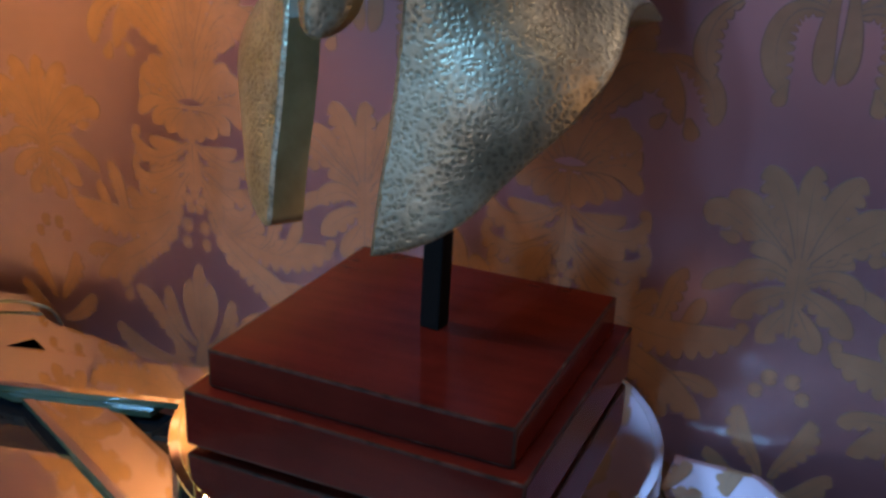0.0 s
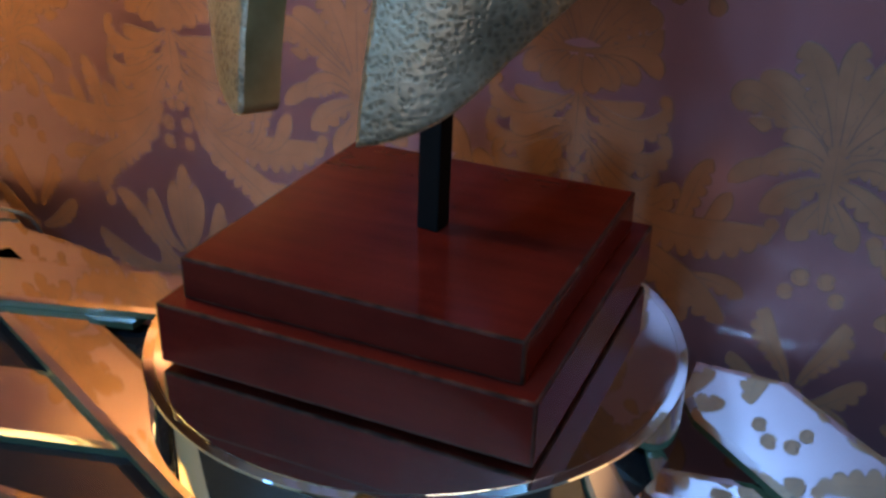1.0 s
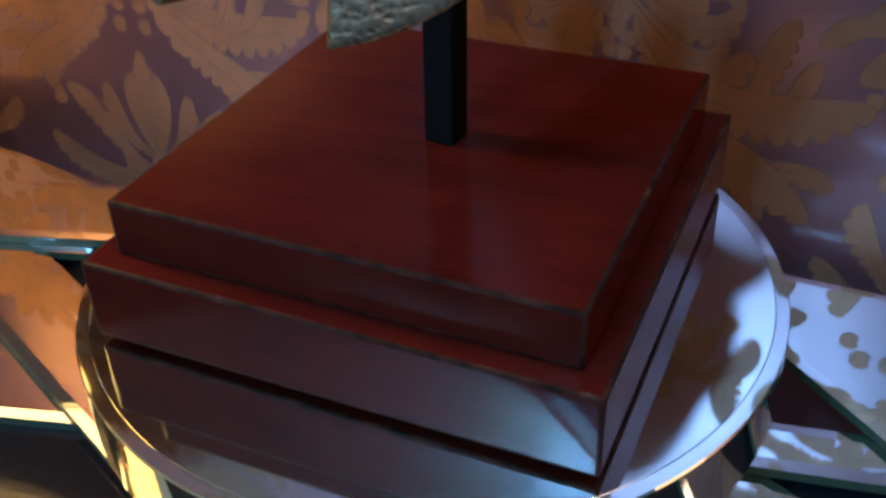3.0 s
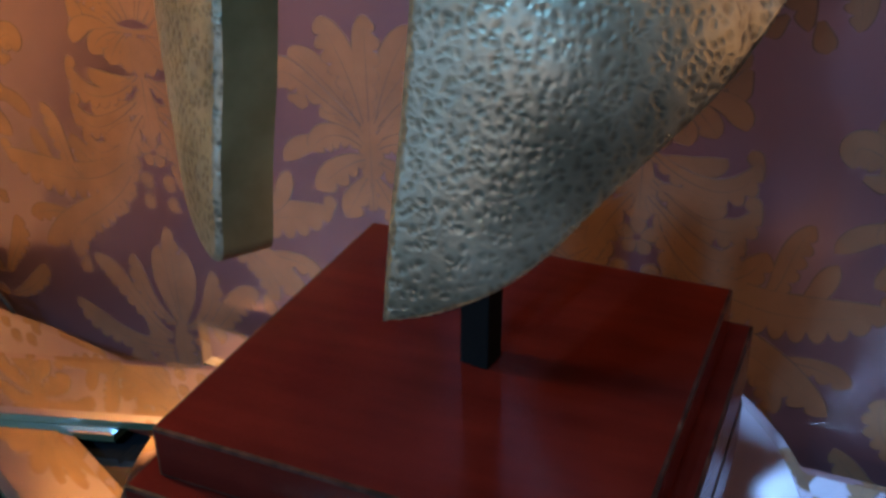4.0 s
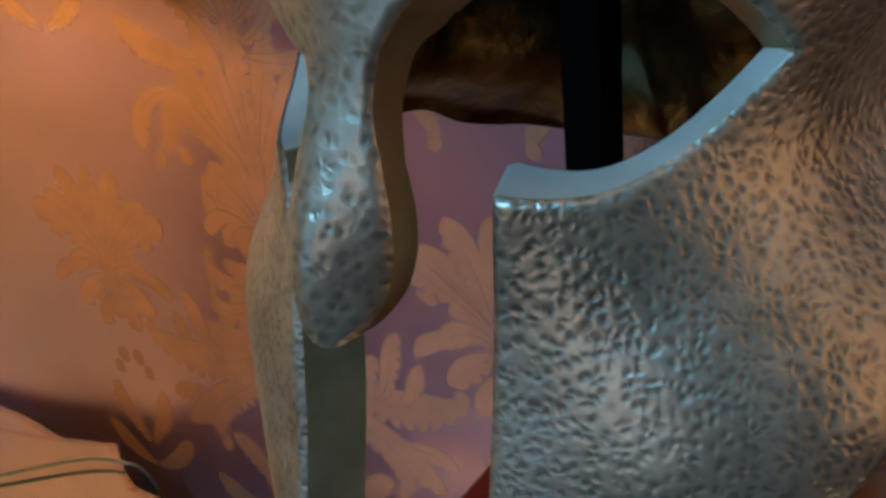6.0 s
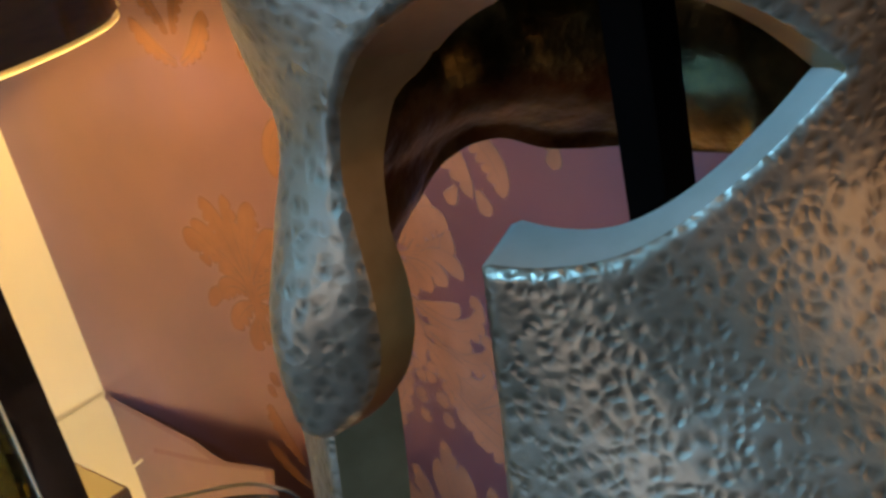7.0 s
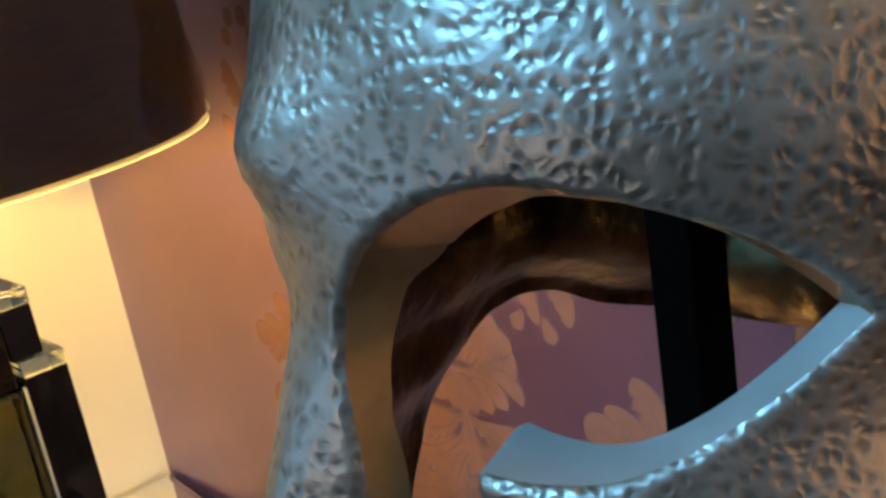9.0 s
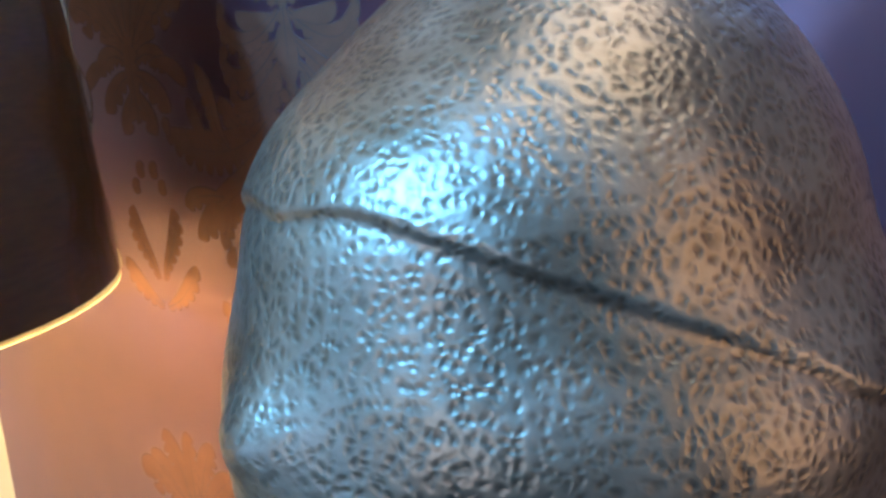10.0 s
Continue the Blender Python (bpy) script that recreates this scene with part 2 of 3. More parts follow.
def lathe(bm, profile, n, center=(0, 0, 0)):
    rings = []
    for r, z in profile:
        rings.append([bm.verts.new((center[0] + r * math.cos(2 * math.pi * k / n), center[1] + r * math.sin(2 * math.pi * k / n), center[2] + z)) for k in range(n)])
    for a, b in zip(rings, rings[1:]):
        for k in range(n):
            bm.faces.new((a[k], a[(k + 1) % n], b[(k + 1) % n], b[k]))
    return rings


# ---- the room ----
WALL_Y, CORNER_X, TABLE_Z, FLOOR_Z = 0.186, -0.78, -0.1036, -0.85

bm = bmesh.new()
box(bm, (CORNER_X, WALL_Y, FLOOR_Z), (2.4, WALL_Y + 0.12, 3.0))
WALL_NORTH = tagged(part("wall_north", bm, GROUND), "mauve satin damask wallpaper on the wall behind the helmet", "wall", kind="structure")
bm = bmesh.new()
VY0, VY1, VZ0, VZ1 = -2.18, -1.42, -0.15, 0.55
for lo, hi in (((CORNER_X - 0.12, -2.8, FLOOR_Z), (CORNER_X, VY0, 3.0)), ((CORNER_X - 0.12, VY0, FLOOR_Z), (CORNER_X, VY1, VZ0)),
               ((CORNER_X - 0.12, VY0, VZ1), (CORNER_X, VY1, 3.0)), ((CORNER_X - 0.12, VY1, FLOOR_Z), (CORNER_X, WALL_Y + 0.12, 3.0))):
    box(bm, lo, hi)
tagged(part("wall_west", bm, CREAM), "plain cream painted side wall beside the lamp with a window", "wall", kind="structure")
bm = bmesh.new()
box(bm, (2.4, -2.8, FLOOR_Z), (2.52, WALL_Y + 0.12, 3.0))
tagged(part("wall_east", bm, ROOM_PAINT), "plain beige painted side wall of the room", "wall", kind="structure")
# the wall behind the camera, with its window opening
WX0, WX1, WZ0, WZ1 = -0.72, 0.05, 2.52, 2.92
SX0, SX1, SZ0, SZ1 = -0.22, 0.72, 0.07, 0.82
bm = bmesh.new()
for lo, hi in (((CORNER_X - 0.12, -2.92, FLOOR_Z), (WX0, -2.8, 3.0)), ((WX0, -2.92, FLOOR_Z), (SX0, -2.8, WZ0)), ((SX0, -2.92, SZ1), (WX1, -2.8, WZ0)), ((SX0, -2.92, FLOOR_Z), (SX1, -2.8, SZ0)), ((WX0, -2.92, WZ1), (WX1, -2.8, 3.0)),
               ((WX1, -2.92, SZ1), (2.52, -2.8, 3.0)), ((SX1, -2.92, FLOOR_Z), (2.52, -2.8, SZ1))):
    box(bm, lo, hi)
tagged(part("wall_south", bm, ROOM_PAINT), "plain beige painted wall with a high and a low window", "wall", kind="structure")
window = empty("window_1", pose(0, -2.86, 0))
tagged(window, "high white framed window with two small sashes", "window", kind="structure")
for x0, x1, z0, z1, name in ((WX0 + 0.002, -0.695, WZ0 + 0.002, WZ1 - 0.002, "window_frame"), (-0.42, -0.25, WZ0 + 0.002, WZ1 - 0.002, "mullion"), (0.025, WX1 - 0.002, WZ0 + 0.002, WZ1 - 0.002, "window_frame")):
    bm = bmesh.new()
    box(bm, (x0, -0.03, z0), (x1, 0.03, z1), edge=0.004)
    part(name, bm, WHITE_PAINT, window)
bm = bmesh.new()
box(bm, (WX0 + 0.004, 0.035, WZ0 + 0.002), (WX1 - 0.004, 0.14, WZ0 + 0.022), edge=0.004)
part("window_sill", bm, WHITE_PAINT, window)
shop_window = empty("window_3", pose(0, -2.87, 0))
tagged(shop_window, "white framed shop window behind the table", "window", kind="structure")
for x0, x1, z0, z1 in ((SX0 + 0.002, SX0 + 0.03, SZ0 + 0.002, SZ1 - 0.002), (SX1 - 0.03, SX1 - 0.002, SZ0 + 0.002, SZ1 - 0.002), (SX0 + 0.031, SX1 - 0.031, SZ0 + 0.002, SZ0 + 0.03), (SX0 + 0.031, SX1 - 0.031, SZ1 - 0.03, SZ1 - 0.002)):
    bm = bmesh.new()
    box(bm, (x0, -0.03, z0), (x1, 0.03, z1), edge=0.003)
    part("window_frame", bm, WHITE_PAINT, shop_window)
low_window = empty("window_2", pose(CORNER_X - 0.07, 0, 0))
tagged(low_window, "white framed window in the cream side wall", "window", kind="structure")
for y0, y1, z0, z1 in ((VY0 + 0.002, VY0 + 0.03, VZ0 + 0.002, VZ1 - 0.002), (VY1 - 0.03, VY1 - 0.002, VZ0 + 0.002, VZ1 - 0.002), (VY0 + 0.031, VY1 - 0.031, VZ0 + 0.002, VZ0 + 0.03), (VY0 + 0.031, VY1 - 0.031, VZ1 - 0.03, VZ1 - 0.002)):
    bm = bmesh.new()
    box(bm, (-0.03, y0, z0), (0.03, y1, z1), edge=0.003)
    part("window_frame", bm, WHITE_PAINT, low_window)
bm = bmesh.new()
box(bm, (CORNER_X - 0.12, -2.92, FLOOR_Z - 0.1), (2.52, WALL_Y + 0.12, FLOOR_Z))
tagged(part("floor", bm, CARPET), "dark brown carpeted floor", "floor", kind="structure")
bm = bmesh.new()
box(bm, (CORNER_X - 0.12, -2.92, 3.0), (2.52, WALL_Y + 0.12, 3.1))
tagged(part("ceiling", bm, ROOM_PAINT), "plain beige painted ceiling", "ceiling", kind="structure")

# ---- damask pattern, embossed on the paper ----
PATTERN_BM = {"v": [], "f": [], "m": []}
LEAF_RNG = random.Random(5)


def stroke(points, width, ox, oz, flip=1, lift=0.00022, steps=14):
    """A flat raised leaf with a round scalloped end along a cubic curve."""
    p = [Vector(q) for q in points]
    v, f, tone = PATTERN_BM["v"], PATTERN_BM["f"], PATTERN_BM["m"]
    first = len(v)
    lift *= LEAF_RNG.uniform(0.7, 1.6)
    long = (p[1] - p[0]).length + (p[2] - p[1]).length + (p[3] - p[2]).length
    lobes = int(long / 0.0095) if width > 0.0155 and long > 0.026 else 0
    if lobes:
        steps = max(steps, lobes * 6)
    for k in range(steps + 1):
        t = k / steps
        a, b, c, d = (1 - t) ** 3, 3 * t * (1 - t) ** 2, 3 * t * t * (1 - t), t ** 3
        at = p[0] * a + p[1] * b + p[2] * c + p[3] * d
        way = ((p[1] - p[0]) * (1 - t) ** 2 + (p[2] - p[1]) * 2 * t * (1 - t) + (p[3] - p[2]) * t * t)
        way = way.normalized() if way.length > 1e-6 else Vector((0, 1))
        side = Vector((-way.y, way.x))
        w = width * 0.50 * (0.34 + 0.66 * math.sin(math.pi * 0.62 * t)) * math.sqrt(max(0.0, 1 - max(0.0, (t - 0.62) / 0.38) ** 2.2)) + 0.0003
        out = w * (0.64 + 0.52 * abs(math.sin(math.pi * lobes * t)) ** 0.6) if lobes else w
        # a leaf has lobes on its outer side and a plain inner side
        inset = min(0.0012, 0.4 * w, 0.4 * out)
        rib = min(0.0005, 0.2 * w) * (1 - t) if lobes else 0.00001
        for off, up in ((-out, 0.1), (-out + inset, 1.0), (-rib, 0.8), (rib, 0.8), (w - inset, 1.0), (w, 0.1)):
            q = at + side * off
            v.append((ox + flip * q.x, WALL_Y + 0.0001 - lift * up, oz + q.y))
    for k in range(steps):
        for j in range(5):
            a = first + k * 6 + j
            quad = (a, a + 1, a + 7, a + 6)
            f.append(quad if flip > 0 else quad[::-1])
            tone.append(1 if j in (0, 2, 4) else 0)


def berry(x, z, r, ox, oz):
    for s in (0, 1):
        stroke([(x - r, z), (x - r, z + (r if s else -r) * 1.3), (x + r, z + (r if s else -r) * 1.3), (x + r, z)], r * 1.1, ox, oz, steps=8)
    stroke([(x, z - r), (x, z - r / 3), (x, z + r / 3), (x, z + r)], r * 2, ox, oz, steps=6)


def curl(x, z, way_x, way_z, size, ox, oz, flip=1):
    """A fat round lobe that closes a leaf."""
    stroke([(x - way_x * size, z - way_z * size), (x - way_x * size * 0.4, z - way_z * size * 0.4), (x, z), (x + way_x * size * 0.6, z + way_z * size * 0.6)], size * 1.15, ox, oz, flip, steps=8)


def palmette(ox, oz):
    """The fan-shaped flower on its ribbon, with hanging scrolls, curled leaves, broad arms and a bud below."""
    # upper fan, tall streaked petals behind
    stroke([(0, 0.150), (0.0, 0.180), (0.0, 0.215), (0, 0.246)], 0.020, ox, oz)
    # centre petal, ribbon knot, core and its stem
    stroke([(0, 0.117), (0.0, 0.130), (0.0, 0.146), (0, 0.168)], 0.015, ox, oz)
    stroke([(0, 0.108), (0.0, 0.098), (0.0, 0.090), (0, 0.078)], 0.014, ox, oz)
    stroke([(0, 0.080), (0.0, 0.066), (0.0, 0.052), (0, 0.034)], 0.020, ox, oz)
    for f in (1, -1):
        stroke([(0.004, 0.150), (0.010, 0.180), (0.022, 0.210), (0.028, 0.238)], 0.021, ox, oz, f)
        stroke([(0.008, 0.148), (0.022, 0.172), (0.040, 0.196), (0.050, 0.218)], 0.022, ox, oz, f)
        stroke([(0.012, 0.146), (0.030, 0.164), (0.048, 0.180), (0.066, 0.194)], 0.020, ox, oz, f)
        # scroll over the side that ends in hanging lobes
        stroke([(0.016, 0.150), (0.020, 0.196), (0.060, 0.208), (0.074, 0.150)], 0.022, ox, oz, f)
        stroke([(0.050, 0.192), (0.080, 0.200), (0.100, 0.176), (0.096, 0.152)], 0.018, ox, oz, f)
        stroke([(0.018, 0.160), (0.028, 0.182), (0.046, 0.176), (0.034, 0.160)], 0.016, ox, oz, f)
        curl(0.082, 0.146, 0.3, -0.9, 0.011, ox, oz, f)
        curl(0.058, 0.150, -0.6, -0.7, 0.010, ox, oz, f)
        # petals over the ribbon
        stroke([(0.004, 0.116), (0.008, 0.132), (0.018, 0.146), (0.024, 0.164)], 0.019, ox, oz, f)
        stroke([(0.008, 0.115), (0.016, 0.128), (0.030, 0.136), (0.038, 0.150)], 0.019, ox, oz, f)
        stroke([(0.012, 0.113), (0.022, 0.122), (0.034, 0.142), (0.050, 0.130)], 0.022, ox, oz, f)
        curl(0.046, 0.118, -0.3, -0.9, 0.012, ox, oz, f)
        # ribbon
        stroke([(0.0, 0.109), (0.016, 0.108), (0.030, 0.114), (0.044, 0.124)], 0.009, ox, oz, f)
        # petals under the ribbon
        stroke([(0.003, 0.105), (0.006, 0.098), (0.008, 0.092), (0.010, 0.080)], 0.015, ox, oz, f)
        stroke([(0.008, 0.106), (0.016, 0.100), (0.020, 0.094), (0.024, 0.084)], 0.016, ox, oz, f)
        stroke([(0.014, 0.107), (0.026, 0.106), (0.032, 0.100), (0.038, 0.090)], 0.016, ox, oz, f)
        stroke([(0.022, 0.110), (0.036, 0.114), (0.048, 0.110), (0.052, 0.096)], 0.015, ox, oz, f)
        # stacked side leaves that curl up
        for x0, z0, x1, z1, w in ((0.004, 0.078, 0.060, 0.080, 0.017), (0.006, 0.062, 0.062, 0.054, 0.018), (0.008, 0.048, 0.056, 0.034, 0.017)):
            stroke([(x0, z0), (x0 + 0.014, z0 - 0.014), (x1 - 0.006, z1 - 0.034), (x1, z1)], w, ox, oz, f)
            curl(x1 - 0.002, z1 + 0.002, -0.5, 0.8, 0.009, ox, oz, f)
            stroke([(x0 + 0.004, z0 - 0.004), (x0 + 0.016, z0 - 0.002), (x1 - 0.022, z1 - 0.012), (x1 - 0.016, z1)], w * 0.8, ox, oz, f)
        stroke([(0.004, 0.052), (0.014, 0.040), (0.022, 0.026), (0.026, 0.012)], 0.017, ox, oz, f)
        # broad arm with its upright leaves
        stroke([(0.012, 0.036), (0.026, 0.000), (0.080, -0.022), (0.136, 0.008)], 0.030, ox, oz, f, steps=22)
        stroke([(0.040, 0.004), (0.056, 0.010), (0.066, 0.014), (0.070, 0.030)], 0.017, ox, oz, f)
        stroke([(0.066, -0.004), (0.084, 0.006), (0.078, 0.030), (0.092, 0.050)], 0.016, ox, oz, f)
        stroke([(0.084, -0.004), (0.098, 0.004), (0.100, 0.016), (0.106, 0.030)], 0.014, ox, oz, f)
        curl(0.134, 0.012, 0.2, 0.9, 0.010, ox, oz, f)
        # second leaf under the arm
        stroke([(0.016, 0.020), (0.034, -0.026), (0.070, -0.030), (0.114, -0.066)], 0.028, ox, oz, f, steps=20)
        stroke([(0.056, -0.030), (0.074, -0.046), (0.082, -0.054), (0.086, -0.072)], 0.016, ox, oz, f)
        stroke([(0.080, -0.036), (0.098, -0.034), (0.112, -0.036), (0.124, -0.044)], 0.016, ox, oz, f)
        for x, z, r in ((0.021, 0.010, 0.0050), (0.026, -0.006, 0.0050), (0.035, -0.020, 0.0046), (0.009, 0.004, 0.0046), (0.010, -0.012, 0.0042)):
            berry(f * x, z, r, ox, oz)
        # bud and its leaves
        stroke([(0.002, -0.110), (0.010, -0.090), (0.016, -0.070), (0.010, -0.046)], 0.015, ox, oz, f)
        stroke([(0.006, -0.112), (0.024, -0.104), (0.034, -0.086), (0.034, -0.058)], 0.017, ox, oz, f)
        stroke([(0.010, -0.124), (0.036, -0.116), (0.050, -0.070), (0.072, -0.068)], 0.020, ox, oz, f)
        curl(0.080, -0.078, 0.3, -0.9, 0.011, ox, oz, f)
        stroke([(0.010, -0.134), (0.044, -0.140), (0.078, -0.136), (0.096, -0.108)], 0.022, ox, oz, f)
    stroke([(0, -0.118), (0.0, -0.09), (0.0, -0.06), (0, -0.030)], 0.018, ox, oz)
    for k in range(5):
        a = 2 * math.pi * k / 5 + 0.3
        c, d = math.cos(a), math.sin(a)
        stroke([(0.002 * c, 0.026 + 0.002 * d), (0.005 * c, 0.026 + 0.005 * d), (0.008 * c, 0.026 + 0.008 * d), (0.012 * c, 0.026 + 0.012 * d)], 0.011, ox, oz, steps=6)


def bouquet(ox, oz, hanging):
    """The leafy cluster between the flowers, lobed above and fanning out below."""
    stroke([(0, 0.012), (0.0, 0.035), (0.0, 0.055), (0, 0.075)], 0.018, ox, oz)
    stroke([(0, 0.072), (0.0, 0.095), (0.0, 0.115), (0, 0.136)], 0.019, ox, oz)
    for f in (1, -1):
        stroke([(0.004, 0.070), (0.010, 0.096), (0.018, 0.112), (0.030, 0.132)], 0.023, ox, oz, f)
        stroke([(0.006, 0.068), (0.020, 0.086), (0.036, 0.100), (0.052, 0.110)], 0.024, ox, oz, f)
        stroke([(0.012, 0.070), (0.040, 0.086), (0.066, 0.110), (0.060, 0.084)], 0.021, ox, oz, f)
        curl(0.046, 0.078, -0.9, -0.2, 0.010, ox, oz, f)
        stroke([(0.006, 0.062), (0.014, 0.070), (0.024, 0.078), (0.034, 0.070)], 0.014, ox, oz, f)
        stroke([(0.006, 0.054), (0.016, 0.062), (0.032, 0.062), (0.042, 0.046)], 0.019, ox, oz, f)
        stroke([(0.004, 0.046), (0.012, 0.044), (0.024, 0.036), (0.040, 0.020)], 0.020, ox, oz, f)
        stroke([(0.022, 0.052), (0.038, 0.056), (0.052, 0.050), (0.062, 0.036)], 0.015, ox, oz, f)
        stroke([(0.003, 0.034), (0.008, 0.026), (0.012, 0.018), (0.020, 0.004)], 0.018, ox, oz, f)
        if hanging:
            # leaves that hang from the row above
            stroke([(0.010, 0.232), (0.036, 0.244), (0.044, 0.206), (0.028, 0.180)], 0.021, ox, oz, f)
            stroke([(0.060, 0.236), (0.078, 0.226), (0.086, 0.206), (0.074, 0.182)], 0.019, ox, oz, f)
            curl(0.030, 0.176, 0.3, -0.9, 0.010, ox, oz, f)
            stroke([(0.004, 0.250), (0.008, 0.225), (0.010, 0.205), (0.004, 0.188)], 0.015, ox, oz, f)
        # sprigs under the cluster
        stroke([(0.004, -0.100), (0.010, -0.080), (0.030, -0.070), (0.024, -0.046)], 0.018, ox, oz, f)
        stroke([(0.002, -0.120), (0.018, -0.116), (0.034, -0.104), (0.044, -0.086)], 0.017, ox, oz, f)
        berry(f * 0.008, -0.020, 0.0046, ox, oz)
        berry(f * 0.016, -0.032, 0.0042, ox, oz)


REPEAT_X, REPEAT_Z = 0.33, 0.352
for i in range(-1, 4):
    for j in range(-1, 3):
        ox, oz = -0.306 + i * REPEAT_X, j * REPEAT_Z
        if ox > CORNER_X + 0.15 and not (i > 0 and j == 1):
            palmette(ox, oz)
        if ox - REPEAT_X / 2 > CORNER_X + 0.1:
            bouquet(ox - REPEAT_X / 2, oz, i > 0)
me = bpy.data.meshes.new("damask_pattern")
me.from_pydata(PATTERN_BM["v"], [], PATTERN_BM["f"])
me.materials.append(PATTERN)
me.materials.append(OUTLINE)
me.polygons.foreach_set("material_index", np.array(PATTERN_BM["m"], dtype=np.int32))
damask = (new("damask_pattern", me))
damask.parent = WALL_NORTH
tagged(damask, "embossed matt golden damask leaves and flowers", kind="stuff")

# ---- console table ----
table = empty("console_table", pose(0, 0, TABLE_Z))
tagged(table, "black glass console table in front of the papered wall", "table")
bm = bmesh.new()
box(bm, (-0.775, -0.30, -0.02), (0.80, 0.065, 0.0), edge=0.002)
part("tabletop", bm, BLACK_GLASS, table)
for x in (-0.74, 0.765):
    for y in (-0.265, 0.03):
        bm = bmesh.new()
        box(bm, (x - 0.025, y - 0.025, FLOOR_Z - TABLE_Z), (x + 0.025, y + 0.025, -0.0205), edge=0.003)
        part("leg", bm, GLOSS_BLACK, table)


# ---- mirror bars laid across each other ----
def mirror_plate(outline, top, thick=0.006, edge=0.006):
    """A bevelled mirror plate with straight sides, outline anticlockwise."""
    cx, cy = (sum(p[k] for p in outline) / len(outline) for k in (0, 1))
    ob = empty("mirror_bar", pose(cx, cy, top - thick))
    low = [Vector((x - cx, y - cy)) for x, y in outline]
    n = len(low)
    inner = []
    for k in range(n):
        a, b = (low[k] - low[k - 1]).normalized(), (low[(k + 1) % n] - low[k]).normalized()
        na, nb = Vector((-a.y, a.x)), Vector((-b.y, b.x))
        inner.append(low[k] + (na + nb) * (edge / max(0.3, 1 + na.dot(nb))))
    bm = bmesh.new()
    lo = [bm.verts.new((p.x, p.y, 0)) for p in low]
    mid = [bm.verts.new((p.x, p.y, thick * 0.84)) for p in low]
    bm.faces.new(lo[::-1])
    for k in range(n):
        bm.faces.new((lo[k], lo[(k + 1) % n], mid[(k + 1) % n], mid[k]))
    part("glass_edge", bm, GLASS_EDGE, ob)
    bm = bmesh.new()
    mid = [bm.verts.new((p.x, p.y, thick * 0.84 + 0.0002)) for p in low]
    up = [bm.verts.new((p.x, p.y, thick)) for p in inner]
    for k in range(n):
        bm.faces.new((mid[k], mid[(k + 1) % n], up[(k + 1) % n], up[k]))
    bm.faces.new(up)
    part("mirror_face", bm, MIRROR, ob)
    tagged(ob, "long silver mirror strip with slanted polished edges", "mirror bar", "mirror bars round the disc")
    return ob


def mirror_bar(x, y, angle, length, width, top):
    c, s = math.cos(radians(angle)), math.sin(radians(angle))
    a, w = length / 2, width / 2
    return mirror_plate([(x + p * c - q * s, y + p * s + q * c) for p, q in ((-a, -w), (a, -w), (a, w), (-a, w))], top)


mirror_bar(-0.30, 0.069, 16.0, 0.44, 0.062, -0.0850)
mirror_bar(-0.24, -0.007, -25.0, 0.42, 0.051, -0.0912)
mirror_bar(-0.27, -0.0585, 14.5, 0.34, 0.070, -0.0974)
mirror_plate([(-0.60, 0.04), (-0.36, 0.015), (-0.25, 0.045), (-0.25, 0.085), (-0.290, 0.111), (-0.370, 0.126), (-0.432, 0.131), (-0.461, 0.146), (-0.489, 0.165), (-0.551, 0.150), (-0.62, 0.14)], -0.0912)
mirror_bar(-0.11, -0.146, 4.0, 0.50, 0.060, -0.0974)
mirror_plate([(0.128, 0.118), (0.140, 0.096), (0.200, 0.045), (0.32, -0.055), (0.38, 0.005), (0.237, 0.117), (0.187, 0.163), (0.128, 0.163)], -0.0852)
mirror_bar(0.225, 0.050, 10.0, 0.20, 0.030, -0.0914)
mirror_bar(0.205, -0.030, -25.0, 0.30, 0.045, -0.0974)
mirror_plate([(-0.243, 0.128), (-0.05, 0.115), (-0.05, 0.158), (-0.278, 0.170)], -0.0890, thick=0.014)
mirror_plate([(-0.775, -0.12), (-0.42, -0.12), (-0.42, 0.10), (-0.50, 0.15), (-0.60, 0.168), (-0.775, 0.183)], -0.0974)

# ---- round mirrored plinth ----
disc = empty("mirror_disc", pose(0.0, -0.008, 0))
tagged(disc, "round thick mirrored disc carrying the wooden base", "mirror disc")


def turned(name, profile, mat, label=""):
    """One lathe-turned part with crisp corners."""
    bm = bmesh.new()
    rings = lathe(bm, profile, 200)
    for ring in rings[1:-1]:
        for a, b in zip(ring, ring[1:] + ring[:1]):
            bm.edges.get((a, b)).smooth = False
    return smooth(part(name, bm, mat, disc, label))


turned("hub", [(0.0005, -0.1034), (0.070, -0.1034), (0.070, -0.0346)], GLOSS_BLACK)
turned("rim", [(0.0005, -0.0344), (0.1440, -0.0344), (0.1455, -0.0330), (0.1455, -0.0014)], MIRROR, "polished round side")
turned("bevel", [(0.1455, -0.0012), (0.1450, -0.0004), (0.1400, -0.0002)], MIRROR, "slanted polished border")
turned("top_face", [(0.1398, -0.0001), (0.1396, 0.0), (0.0005, 0.0)], MIRROR)

# ---- mahogany stand ----
stand = empty("helmet_stand", pose(0, 0, 0.003))
tagged(stand, "two-stepped red mahogany plinth with a black square post", "stand")


def plinth_step(half, z0, z1, name):
    bm = bmesh.new()
    box(bm, (-half, -half, z0), (half, half, z1), edge=0.0016)
    ob = part(name, bm, [MAHOGANY, WORN_EDGE], stand)
    for p in ob.data.polygons:
        if p.area < 0.0009:
            p.material_index = 1
    return ob


